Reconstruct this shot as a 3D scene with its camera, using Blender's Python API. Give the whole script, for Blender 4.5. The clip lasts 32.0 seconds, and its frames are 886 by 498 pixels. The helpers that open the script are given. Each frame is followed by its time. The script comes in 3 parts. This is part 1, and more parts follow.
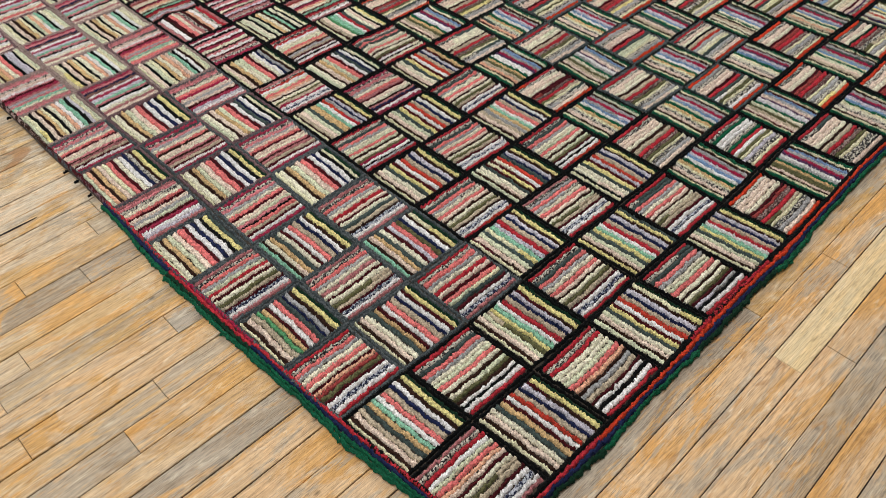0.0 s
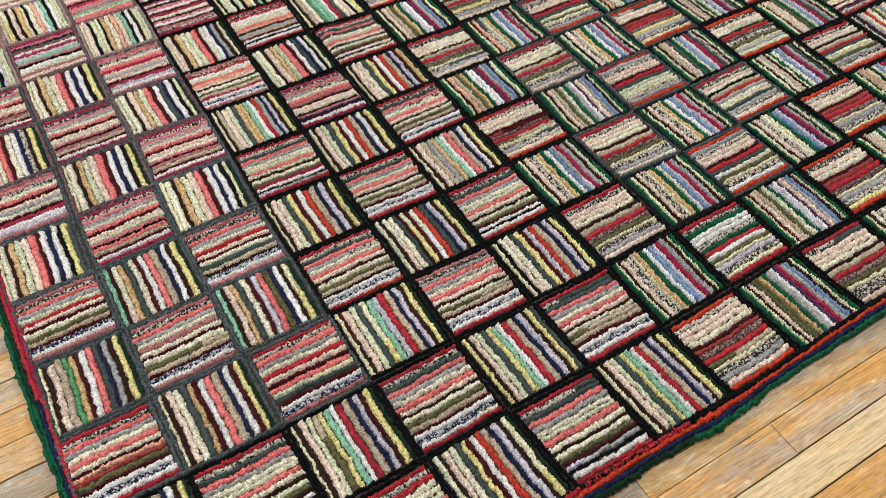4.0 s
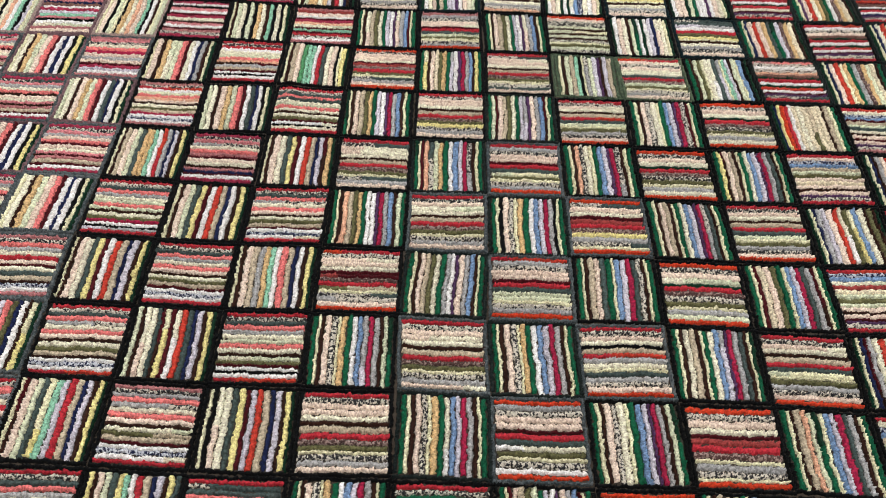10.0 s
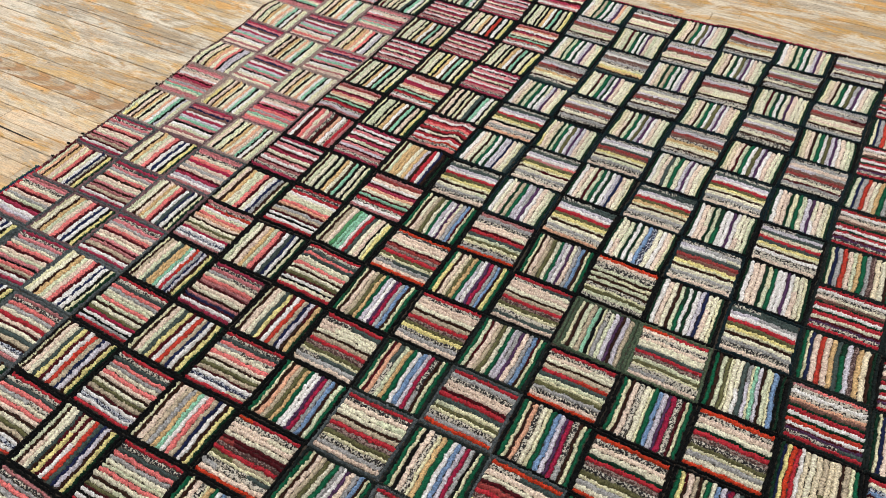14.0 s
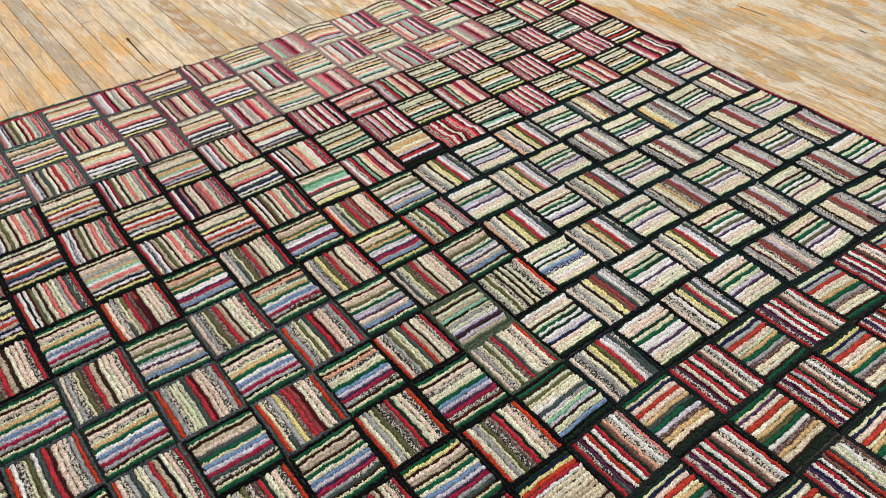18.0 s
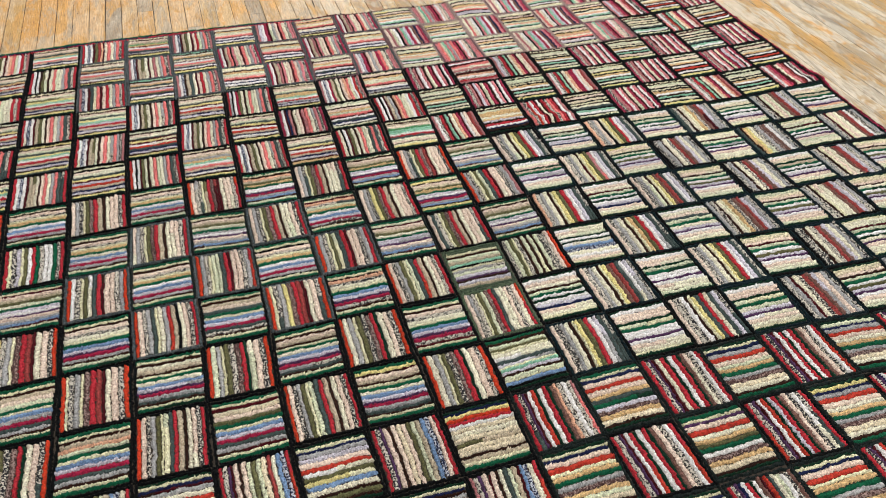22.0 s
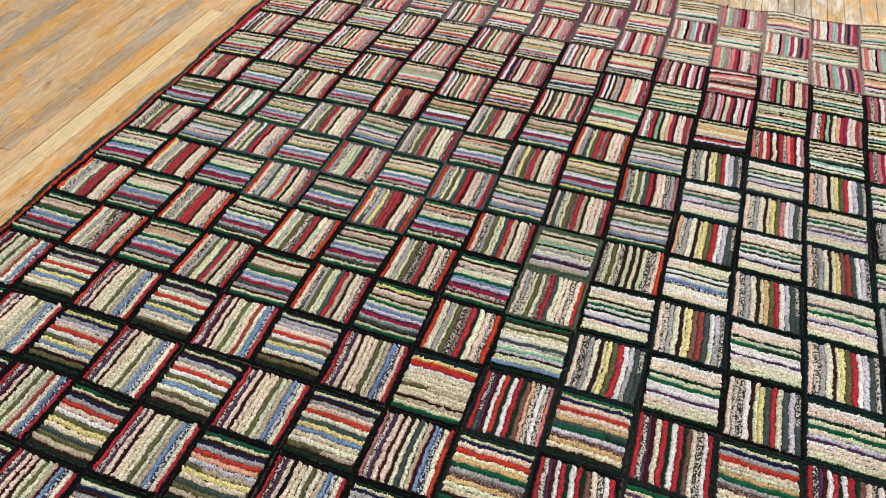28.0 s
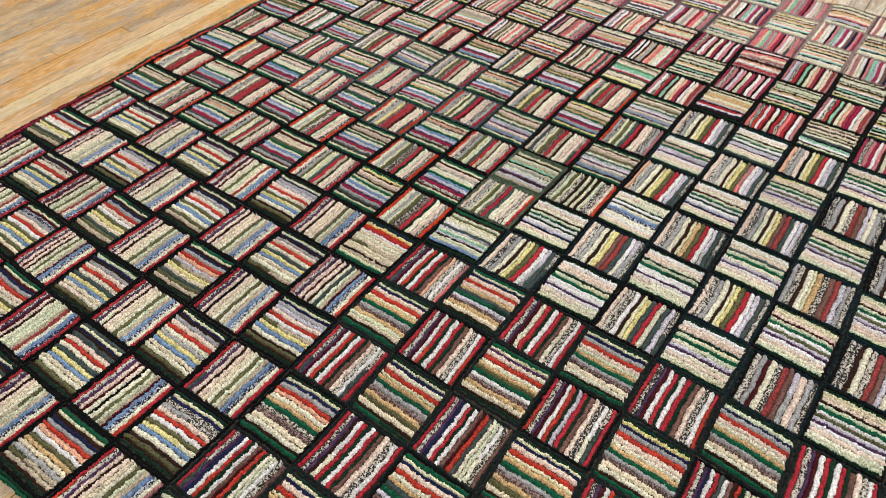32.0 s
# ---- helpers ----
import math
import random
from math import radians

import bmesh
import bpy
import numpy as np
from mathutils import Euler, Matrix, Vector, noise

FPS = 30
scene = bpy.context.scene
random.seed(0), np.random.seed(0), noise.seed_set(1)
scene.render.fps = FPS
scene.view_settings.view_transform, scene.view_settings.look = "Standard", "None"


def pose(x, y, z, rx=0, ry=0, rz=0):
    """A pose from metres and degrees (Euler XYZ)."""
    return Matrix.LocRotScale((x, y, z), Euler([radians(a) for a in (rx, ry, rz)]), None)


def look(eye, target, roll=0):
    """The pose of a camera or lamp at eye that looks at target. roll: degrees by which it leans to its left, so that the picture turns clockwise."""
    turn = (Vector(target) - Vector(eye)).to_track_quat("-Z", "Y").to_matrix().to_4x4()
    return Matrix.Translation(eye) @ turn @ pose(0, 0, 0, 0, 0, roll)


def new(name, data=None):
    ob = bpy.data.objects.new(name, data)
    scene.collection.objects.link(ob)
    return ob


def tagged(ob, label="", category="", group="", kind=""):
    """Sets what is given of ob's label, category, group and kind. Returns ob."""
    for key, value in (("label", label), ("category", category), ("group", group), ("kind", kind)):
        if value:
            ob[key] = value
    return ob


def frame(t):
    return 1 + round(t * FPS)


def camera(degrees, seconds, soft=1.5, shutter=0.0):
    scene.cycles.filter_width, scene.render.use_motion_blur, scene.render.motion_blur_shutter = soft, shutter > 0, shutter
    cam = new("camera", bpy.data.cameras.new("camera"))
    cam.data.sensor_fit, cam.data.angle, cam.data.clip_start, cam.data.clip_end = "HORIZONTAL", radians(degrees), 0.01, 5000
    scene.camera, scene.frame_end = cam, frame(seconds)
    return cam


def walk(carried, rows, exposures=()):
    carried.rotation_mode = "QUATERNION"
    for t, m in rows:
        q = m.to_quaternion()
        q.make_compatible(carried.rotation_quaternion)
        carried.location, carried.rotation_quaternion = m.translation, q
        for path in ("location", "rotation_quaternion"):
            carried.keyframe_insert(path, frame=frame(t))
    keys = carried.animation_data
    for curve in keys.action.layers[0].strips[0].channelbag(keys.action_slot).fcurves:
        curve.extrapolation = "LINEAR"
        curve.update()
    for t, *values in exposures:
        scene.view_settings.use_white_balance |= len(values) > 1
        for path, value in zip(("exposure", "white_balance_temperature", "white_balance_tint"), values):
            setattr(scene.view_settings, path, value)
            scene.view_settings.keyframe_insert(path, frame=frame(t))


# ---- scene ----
cam = camera(59.79, 32.0, soft=0.8)
PATH = [
    (0, (-0.2923, -0.2633, 1.1020), (0.4119, 0.4856, 0.0096), -0.87),
    (0.5, (-0.2750, -0.2683, 1.0982), (0.4211, 0.4758, -0.0026), -0.89),
    (1, (-0.1986, -0.2642, 1.0822), (0.4841, 0.4750, -0.0302), -0.82),
    (1.5, (-0.1195, -0.2528, 1.0639), (0.5418, 0.4817, -0.0644), -0.47),
    (2, (-0.0218, -0.2614, 1.0674), (0.6048, 0.4815, -0.0751), -0.25),
    (2.5, (0.0609, -0.2902, 1.0855), (0.6430, 0.4704, -0.0689), -0.14),
    (4.5, (0.3651, -0.2241, 1.0473), (0.7819, 0.6054, -0.1310), -1.54),
    (5, (0.4398, -0.2291, 1.0569), (0.8270, 0.6070, -0.1268), -1.17),
    (5.5, (0.5177, -0.2594, 1.0648), (0.8717, 0.5875, -0.1216), -0.92),
    (6, (0.5933, -0.2917, 1.0488), (0.9114, 0.5732, -0.1347), -0.77),
    (6.5, (0.6673, -0.2685, 1.0466), (0.9522, 0.6095, -0.1358), -0.55),
    (7, (0.7646, -0.2243, 1.0426), (1.0207, 0.6651, -0.1378), -0.28),
    (7.5, (0.8191, -0.2087, 1.0472), (1.0384, 0.6917, -0.1323), -0.37),
    (8, (0.8904, -0.2038, 1.0516), (1.0759, 0.7079, -0.1251), 0.08),
    (8.5, (0.9867, -0.2222, 1.0667), (1.1329, 0.6983, -0.1086), 0.69),
    (9, (1.0759, -0.2454, 1.0732), (1.1761, 0.6803, -0.1028), 1.32),
    (9.5, (1.1234, -0.1949, 1.0818), (1.1720, 0.7362, -0.0933), 1.67),
    (10, (1.1389, -0.1071, 1.0931), (1.1294, 0.8276, -0.0800), 1.76),
    (10.5, (1.1713, -0.0270, 1.1035), (1.0995, 0.9073, -0.0679), 1.87),
    (11, (1.2300, 0.0642, 1.1234), (1.0934, 0.9968, -0.0435), 2.09),
    (11.5, (1.2782, 0.1460, 1.1407), (1.0747, 1.0771, -0.0176), 2.34),
    (12, (1.3110, 0.1876, 1.1696), (1.0395, 1.1181, 0.0249), 2.12),
    (12.5, (1.3687, 0.1761, 1.1845), (1.0394, 1.1069, 0.0554), 1.88),
    (13, (1.4442, 0.1599, 1.1864), (1.0590, 1.1021, 0.0846), 1.67),
    (13.5, (1.5275, 0.1797, 1.2100), (1.0944, 1.1350, 0.1376), 1.87),
    (14, (1.6123, 0.2029, 1.2335), (1.1214, 1.1584, 0.1866), 1.87),
    (14.5, (1.7348, 0.2008, 1.2404), (1.1648, 1.1424, 0.2214), 1.14),
    (16.5, (2.0550, 0.3556, 1.2490), (1.2979, 1.1911, 0.2597), 1.87),
    (17, (2.1798, 0.3486, 1.2565), (1.3854, 1.1458, 0.2648), 1.98),
    (17.5, (2.2746, 0.3646, 1.2638), (1.4427, 1.1212, 0.2710), 2.06),
    (18, (2.3228, 0.4553, 1.2615), (1.4565, 1.1709, 0.2678), 2.20),
    (18.5, (2.3783, 0.5388, 1.2618), (1.4790, 1.2116, 0.2676), 2.21),
    (19, (2.4274, 0.5547, 1.2627), (1.5007, 1.1875, 0.2674), 2.17),
    (19.5, (2.4978, 0.5370, 1.2747), (1.5485, 1.1361, 0.2798), 2.05),
    (20, (2.5584, 0.5391, 1.2886), (1.5919, 1.1106, 0.2940), 2.15),
    (20.5, (2.5727, 0.6016, 1.2956), (1.5874, 1.1406, 0.3013), 2.36),
    (21, (2.5882, 0.6748, 1.2828), (1.5806, 1.1696, 0.2879), 2.61),
    (21.5, (2.6291, 0.7141, 1.2711), (1.5944, 1.1488, 0.2759), 2.65),
    (22, (2.6978, 0.7368, 1.2704), (1.6408, 1.1086, 0.2731), 2.70),
    (22.5, (2.7671, 0.7507, 1.2610), (1.6908, 1.0602, 0.2631), 2.70),
    (23, (2.7631, 0.7966, 1.2748), (1.6747, 1.0412, 0.2720), 2.58),
    (23.5, (2.6993, 0.8686, 1.2614), (1.5990, 1.0452, 0.2573), 2.50),
    (24, (2.6606, 0.9276, 1.2563), (1.5594, 1.0396, 0.2440), 2.52),
    (24.5, (2.6749, 0.9393, 1.2405), (1.5651, 1.0038, 0.2334), 3.36),
    (25, (2.7175, 0.9927, 1.2393), (1.6082, 0.9926, 0.2296), 2.81),
    (25.5, (2.7674, 1.0499, 1.2463), (1.6637, 0.9966, 0.2320), 2.15),
    (27.5, (2.7172, 1.3420, 1.1992), (1.6562, 1.0575, 0.1778), 1.94),
    (28, (2.7447, 1.4216, 1.2099), (1.7083, 1.0743, 0.1827), 1.80),
    (28.5, (2.7836, 1.5093, 1.2140), (1.7716, 1.1102, 0.1812), 1.64),
    (29, (2.8013, 1.5818, 1.2256), (1.8111, 1.1414, 0.1885), 1.65),
    (29.5, (2.7838, 1.6471, 1.2406), (1.8155, 1.1660, 0.2010), 1.63),
    (30, (2.7534, 1.7213, 1.2364), (1.8071, 1.2021, 0.1949), 1.55),
    (30.5, (2.7363, 1.7967, 1.2314), (1.8125, 1.2392, 0.1893), 1.43),
    (31, (2.7769, 1.8580, 1.2396), (1.8730, 1.2713, 0.1961), 1.30),
    (31.5, (2.8400, 1.9397, 1.2682), (1.9518, 1.3317, 0.2235), 1.01),
    (32, (2.8706, 2.0125, 1.2642), (1.9903, 1.3944, 0.2186), 0.82),
]
walk(cam, [(t, look(eye, target, roll)) for t, eye, target, roll in PATH], exposures=((0.0, -0.29), (1.5, -0.25), (4.0, -0.1), (6.0, -0.02), (9.0, 0.02), (12.0, -0.04), (14.0, -0.12), (18.0, -0.1), (21.0, -0.1), (25.0, -0.04), (32.0, -0.04)))

# ---- light ----
world = bpy.data.worlds.new("sky")
scene.world = world
world.use_nodes = True
wn = world.node_tree
sky = wn.nodes.new("ShaderNodeTexSky")
sky.sky_type = "NISHITA"
sky.sun_disc = False
sky.sun_elevation, sky.sun_rotation = radians(35), radians(140)
wn.links.new(sky.outputs[0], wn.nodes["Background"].inputs[0])
wn.nodes["Background"].inputs[1].default_value = 0.1


def area_lamp(name, eye, target, sx, sy, watts, colour):
    data = bpy.data.lights.new(name, "AREA")
    data.shape, data.size, data.size_y, data.energy, data.color = "RECTANGLE", sx, sy, watts, colour
    ob = new(name, data)
    ob.matrix_world = look(eye, target)
    return ob


ROOM = (-4.2, 6.4, -3.6, 7.2, 3.3)          # x from, x to, y from, y to, height
area_lamp("window_light", (ROOM[0] - 0.05, 2.6, 1.75), (ROOM[0] + 3, 2.6, 1.4), 3.4, 1.7, 100, (0.93, 0.97, 1.0))
# four unseen area lamps under the ceiling, added for soft overhead light
for lx, ly in ((-0.4, 0.2), (-0.4, 3.4), (3.2, 0.2), (3.2, 3.4)):
    area_lamp("ceiling_tube", (lx, ly, ROOM[4] - 0.06), (lx, ly, 0), 1.5, 0.6, 86, (1.0, 0.978, 0.982))


# ---- materials ----
def hexcol(h):
    v = [int(h[k:k + 2], 16) / 255 for k in (0, 2, 4)]
    return [c / 12.92 if c <= 0.04045 else ((c + 0.055) / 1.055) ** 2.4 for c in v] + [1.0]


def base_material(name, rough=0.9):
    mat = bpy.data.materials.new(name)
    mat.use_nodes = True
    nt = mat.node_tree
    bsdf = nt.nodes["Principled BSDF"]
    bsdf.inputs["Roughness"].default_value = rough
    return mat, nt, bsdf


def node(nt, kind, **sets):
    n = nt.nodes.new(kind)
    for key, value in sets.items():
        if key == "op":
            n.operation = value
        elif key == "blend":
            n.blend_type, n.data_type = value, "RGBA"
        else:
            n.inputs[key].default_value = value
    return n


def yarn(name, shade, second=None, mix=0.5):
    """Hooked wool: every loop a little lighter or darker, fuzzy fibres; with a second shade the loops are speckled like tweed."""
    mat, nt, bsdf = base_material("yarn_" + name, 0.95)
    info = node(nt, "ShaderNodeObjectInfo")
    fibre = node(nt, "ShaderNodeTexNoise", Scale=440.0, Detail=3.0, Roughness=0.7)
    tex = node(nt, "ShaderNodeTexCoord")
    nt.links.new(tex.outputs["Object"], fibre.inputs["Vector"])
    ramp = node(nt, "ShaderNodeValToRGB")
    if second:
        ramp.color_ramp.elements[0].color = hexcol(shade)
        ramp.color_ramp.elements[1].color = hexcol(second)
        ramp.color_ramp.elements[0].position, ramp.color_ramp.elements[1].position = mix - 0.04, mix + 0.06
        fine = node(nt, "ShaderNodeTexNoise", Scale=230.0, Detail=1.0)
        nt.links.new(tex.outputs["Object"], fine.inputs["Vector"])
        add = node(nt, "ShaderNodeMath", op="MULTIPLY_ADD")
        add.inputs[1].default_value = 0.10
        half = node(nt, "ShaderNodeMath", op="MULTIPLY")
        half.inputs[1].default_value = 0.90
        nt.links.new(fine.outputs["Fac"], half.inputs[0])
        nt.links.new(info.outputs["Random"], add.inputs[0])
        nt.links.new(half.outputs[0], add.inputs[2])
        nt.links.new(add.outputs[0], ramp.inputs[0])
    else:
        c = hexcol(shade)
        ramp.color_ramp.elements[0].color = [v * 0.56 for v in c[:3]] + [1]
        ramp.color_ramp.elements[1].color = [min(v * 1.42 + 0.003, 0.92) for v in c[:3]] + [1]
        # each stripe has its own dye lot, and the single nubs differ
        nubs = node(nt, "ShaderNodeTexNoise", Scale=235.0, Detail=1.0)
        nt.links.new(tex.outputs["Object"], nubs.inputs["Vector"])
        lot = node(nt, "ShaderNodeMath", op="MULTIPLY_ADD")
        lot.inputs[1].default_value = 0.22
        nt.links.new(info.outputs["Random"], lot.inputs[0])
        part_ = node(nt, "ShaderNodeMapRange")
        part_.inputs["From Min"].default_value, part_.inputs["From Max"].default_value = 0.36, 0.64
        part_.inputs["To Min"].default_value, part_.inputs["To Max"].default_value = 0.0, 0.78
        nt.links.new(nubs.outputs["Fac"], part_.inputs["Value"])
        nt.links.new(part_.outputs[0], lot.inputs[2])
        nt.links.new(lot.outputs[0], ramp.inputs[0])
    # old dye: whole patches of the rug have faded a little differently
    fade = node(nt, "ShaderNodeTexNoise", Scale=3.5, Detail=3.0)
    nt.links.new(tex.outputs["Object"], fade.inputs["Vector"])
    span = node(nt, "ShaderNodeMapRange")
    span.inputs["From Min"].default_value, span.inputs["From Max"].default_value = 0.25, 0.75
    span.inputs["To Min"].default_value, span.inputs["To Max"].default_value = 0.82, 1.05
    nt.links.new(fade.outputs["Fac"], span.inputs["Value"])
    fuzz = node(nt, "ShaderNodeMapRange")
    fuzz.inputs["From Min"].default_value, fuzz.inputs["From Max"].default_value = 0.3, 0.7
    fuzz.inputs["To Min"].default_value, fuzz.inputs["To Max"].default_value = 0.68, 1.28
    nt.links.new(fibre.outputs["Fac"], fuzz.inputs["Value"])
    both = node(nt, "ShaderNodeMath", op="MULTIPLY")
    nt.links.new(span.outputs[0], both.inputs[0])
    nt.links.new(fuzz.outputs[0], both.inputs[1])
    hsv = node(nt, "ShaderNodeHueSaturation")
    nt.links.new(ramp.outputs["Color"], hsv.inputs["Color"])
    nt.links.new(both.outputs[0], hsv.inputs["Value"])
    nt.links.new(hsv.outputs["Color"], bsdf.inputs["Base Color"])
    bump = node(nt, "ShaderNodeBump", Strength=0.8, Distance=0.003)
    nt.links.new(fibre.outputs["Fac"], bump.inputs["Height"])
    nt.links.new(bump.outputs[0], bsdf.inputs["Normal"])
    bsdf.inputs["Specular IOR Level"].default_value = 0.04
    bsdf.inputs["Sheen Weight"].default_value = 0.016
    bsdf.inputs["Sheen Roughness"].default_value = 0.6
    return mat


# one letter for each wool in the sewing chart below
YARN = {
    "k": yarn("black", "050708"), "h": yarn("charcoal_green", "171f1e"), "i": yarn("slate_outline", "3c4447", "5a6163", 0.5),
    "j": yarn("faded_outline", "85746f", "a3908a", 0.5), "q": yarn("rose_outline", "5c484d", "796063", 0.5), "u": yarn("moss_outline", "3c4a3c", "56654f", 0.5),
    "g": yarn("dark_green", "0e2f20"), "G": yarn("emerald", "0f5238"), "f": yarn("leaf_green", "4f8a5e"),
    "o": yarn("olive", "5c5c3e"), "s": yarn("sage", "c4caae"), "y": yarn("yellow", "dbcb8a"),
    "Y": yarn("straw", "e2dab2"), "c": yarn("cream", "ded4bc"), "w": yarn("white", "f0eee8"),
    "p": yarn("shell_pink", "e0c4b4"), "P": yarn("coral", "dc7472"), "e": yarn("salmon", "e0a68a"),
    "r": yarn("rose", "a86e70"), "R": yarn("red", "a62c36"), "O": yarn("vermilion", "b83a22"),
    "m": yarn("maroon", "441017"), "M": yarn("crimson", "93203f"), "n": yarn("navy", "1a2244"),
    "b": yarn("blue", "6f8bae"), "l": yarn("lilac", "bbb8c2"), "v": yarn("purple", "4d3354"),
    "t": yarn("aqua", "84b89e"), "a": yarn("grey", "9b9c9c"), "A": yarn("dark_slate", "3f4c4a"),
    "z": yarn("taupe", "b0a48e"), "B": yarn("brown", "2e1a13"), "d": yarn("ochre", "c4a678"),
    "D": yarn("dusty_brown", "70524a"), "V": yarn("bright_red", "ae392c"), "E": yarn("brick", "8c3c3a"), "S": yarn("sand", "d2c7ac"), "x": yarn("salt_and_pepper", "2b2c2f", "c6c1b4", 0.48),
    "N": yarn("dark_teal", "0b1d22"), "Q": yarn("dusty_pink", "c67a80"), "C": yarn("raspberry", "98304a"),
    "T": yarn("brown_tweed", "4e3a38", "94807a", 0.5), "X": yarn("blue_tweed", "1f2640", "b9bec6", 0.5),
}


def wood(name, figured=0.0, pale=0.0, tones=("968e80", "b8955c", "c4b08a", "b08c50", "a6987e")):
    """Old strip flooring: amber varnish worn through to grey and chalky bare wood; figured boards show cathedral grain."""
    mat, nt, bsdf = base_material(name, 0.5)
    info = node(nt, "ShaderNodeObjectInfo")
    geo = node(nt, "ShaderNodeNewGeometry")
    link = nt.links.new
    seed = node(nt, "ShaderNodeMath", op="ADD")
    link(info.outputs["Random"], seed.inputs[0])
    link(geo.outputs["Random Per Island"], seed.inputs[1])
    frac = node(nt, "ShaderNodeMath", op="FRACT")
    link(seed.outputs[0], frac.inputs[0])
    wide = node(nt, "ShaderNodeMath", op="MULTIPLY")
    wide.inputs[1].default_value = 37.0
    link(seed.outputs[0], wide.inputs[0])
    offset = node(nt, "ShaderNodeCombineXYZ")
    link(wide.outputs[0], offset.inputs[0])
    link(wide.outputs[0], offset.inputs[2])
    place = node(nt, "ShaderNodeVectorMath", op="ADD")
    link(geo.outputs["Position"], place.inputs[0])
    link(offset.outputs[0], place.inputs[1])

    def noise_at(scale, source, detail, rough, bend=0.0, shift=(0, 0, 0)):
        m = node(nt, "ShaderNodeMapping")
        m.inputs["Scale"].default_value = scale
        m.inputs["Location"].default_value = shift
        link(source, m.inputs["Vector"])
        t = node(nt, "ShaderNodeTexNoise", Scale=1.0, Detail=detail, Roughness=rough, Distortion=bend)
        link(m.outputs[0], t.inputs["Vector"])
        return t.outputs["Fac"]

    def span(source, f0, f1, t0, t1):
        r = node(nt, "ShaderNodeMapRange")
        for key, value in (("From Min", f0), ("From Max", f1), ("To Min", t0), ("To Max", t1)):
            r.inputs[key].default_value = value
        link(source, r.inputs["Value"])
        return r.outputs[0]

    def times(one, two):
        r = node(nt, "ShaderNodeMath", op="MULTIPLY")
        link(one, r.inputs[0])
        link(two, r.inputs[1])
        return r.outputs[0]

    def layer(under, colour, amount):
        r = node(nt, "ShaderNodeMix", blend="MIX")
        r.inputs[7].default_value = hexcol(colour)
        link(amount, r.inputs[0])
        link(under, r.inputs[6])
        return r.outputs[2]

    # more amber towards the south side, more of the chalky colour towards the north
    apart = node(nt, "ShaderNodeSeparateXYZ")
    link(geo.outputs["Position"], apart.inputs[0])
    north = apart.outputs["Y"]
    here, own = geo.outputs["Position"], place.outputs[0]
    tone = node(nt, "ShaderNodeValToRGB")
    el = tone.color_ramp.elements
    el[0].position, el[0].color = 0.0, hexcol(tones[0])
    el[1].position, el[1].color = 1.0, hexcol(tones[4])
    for pos, col in zip((0.25, 0.5, 0.75), tones[1:4]):
        el.new(pos).color = hexcol(col)
    link(frac.outputs[0], tone.inputs[0])
    # grey bare wood in long streaks, amber varnish that is left, chalky scuffed patches across the boards
    colour = layer(tone.outputs["Color"], "938b7c", span(noise_at((2.0, 24, 5), own, 9, 0.72, 0.9), 0.51, 0.58, 0.0, 0.6))
    colour = layer(colour, "c4985a", span(noise_at((2.9, 10, 2), own, 10, 0.74, 1.3, (3.1, 1.7, 0)), 0.52, 0.555, 0.0, 0.85))
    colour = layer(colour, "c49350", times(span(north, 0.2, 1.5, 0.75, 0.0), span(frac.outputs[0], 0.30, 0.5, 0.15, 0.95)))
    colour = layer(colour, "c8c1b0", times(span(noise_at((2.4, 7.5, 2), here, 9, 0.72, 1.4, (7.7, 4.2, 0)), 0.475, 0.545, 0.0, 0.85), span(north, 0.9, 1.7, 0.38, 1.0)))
    colour = layer(colour, "a09684", span(noise_at((3.0, 13, 3), here, 10, 0.74, 1.2, (2.2, 6.4, 0)), 0.535, 0.575, 0.0, 0.75))
    colour = layer(colour, "8a6236", span(noise_at((9, 24, 5), here, 6, 0.7, 0.6, (1.3, 9.1, 0)), 0.60, 0.68, 0.0, 0.55))
    # small scuffs and blotches, a few centimetres long
    colour = layer(colour, "dcd2ba", span(noise_at((12, 60, 9), own, 6, 0.66, 1.6, (5, 2, 0)), 0.57, 0.65, 0.0, 0.35))
    colour = layer(colour, "ac7c3c", span(noise_at((10, 52, 9), own, 6, 0.66, 1.6, (2, 8, 0)), 0.58, 0.66, 0.0, 0.55))
    if pale:
        colour = layer(colour, "e0cda0", span(frac.outputs[0], 0.0, 1.0, pale, pale + 0.1))
    value = times(span(noise_at((7, 240, 60), own, 5, 0.65, 0.6), 0.32, 0.68, 0.72, 1.12), span(noise_at((90, 170, 50), here, 5, 0.8), 0.32, 0.68, 0.84, 1.10))
    value = times(value, span(noise_at((30, 700, 100), own, 3, 0.7), 0.38, 0.5, 0.6, 1.05))
    if figured:
        m = node(nt, "ShaderNodeMapping")
        m.inputs["Location"].default_value = (8.1, -104.2, 0)
        m.inputs["Scale"].default_value = (9.0, 75, 1)
        link(here, m.inputs["Vector"])
        rings = node(nt, "ShaderNodeTexWave", Scale=0.35, Distortion=5.0, Detail=1.5)
        rings.wave_type, rings.rings_direction = "RINGS", "Z"
        rings.inputs["Detail Scale"].default_value = 0.25
        link(m.outputs[0], rings.inputs["Vector"])
        colour = layer(colour, "9d6f3f", span(rings.outputs["Fac"], 0.45, 0.75, 0.0, figured))
    spots = node(nt, "ShaderNodeTexVoronoi", Scale=1.0)
    sm = node(nt, "ShaderNodeMapping")
    sm.inputs["Scale"].default_value = (9, 18, 9)
    link(own, sm.inputs["Vector"])
    link(sm.outputs[0], spots.inputs["Vector"])
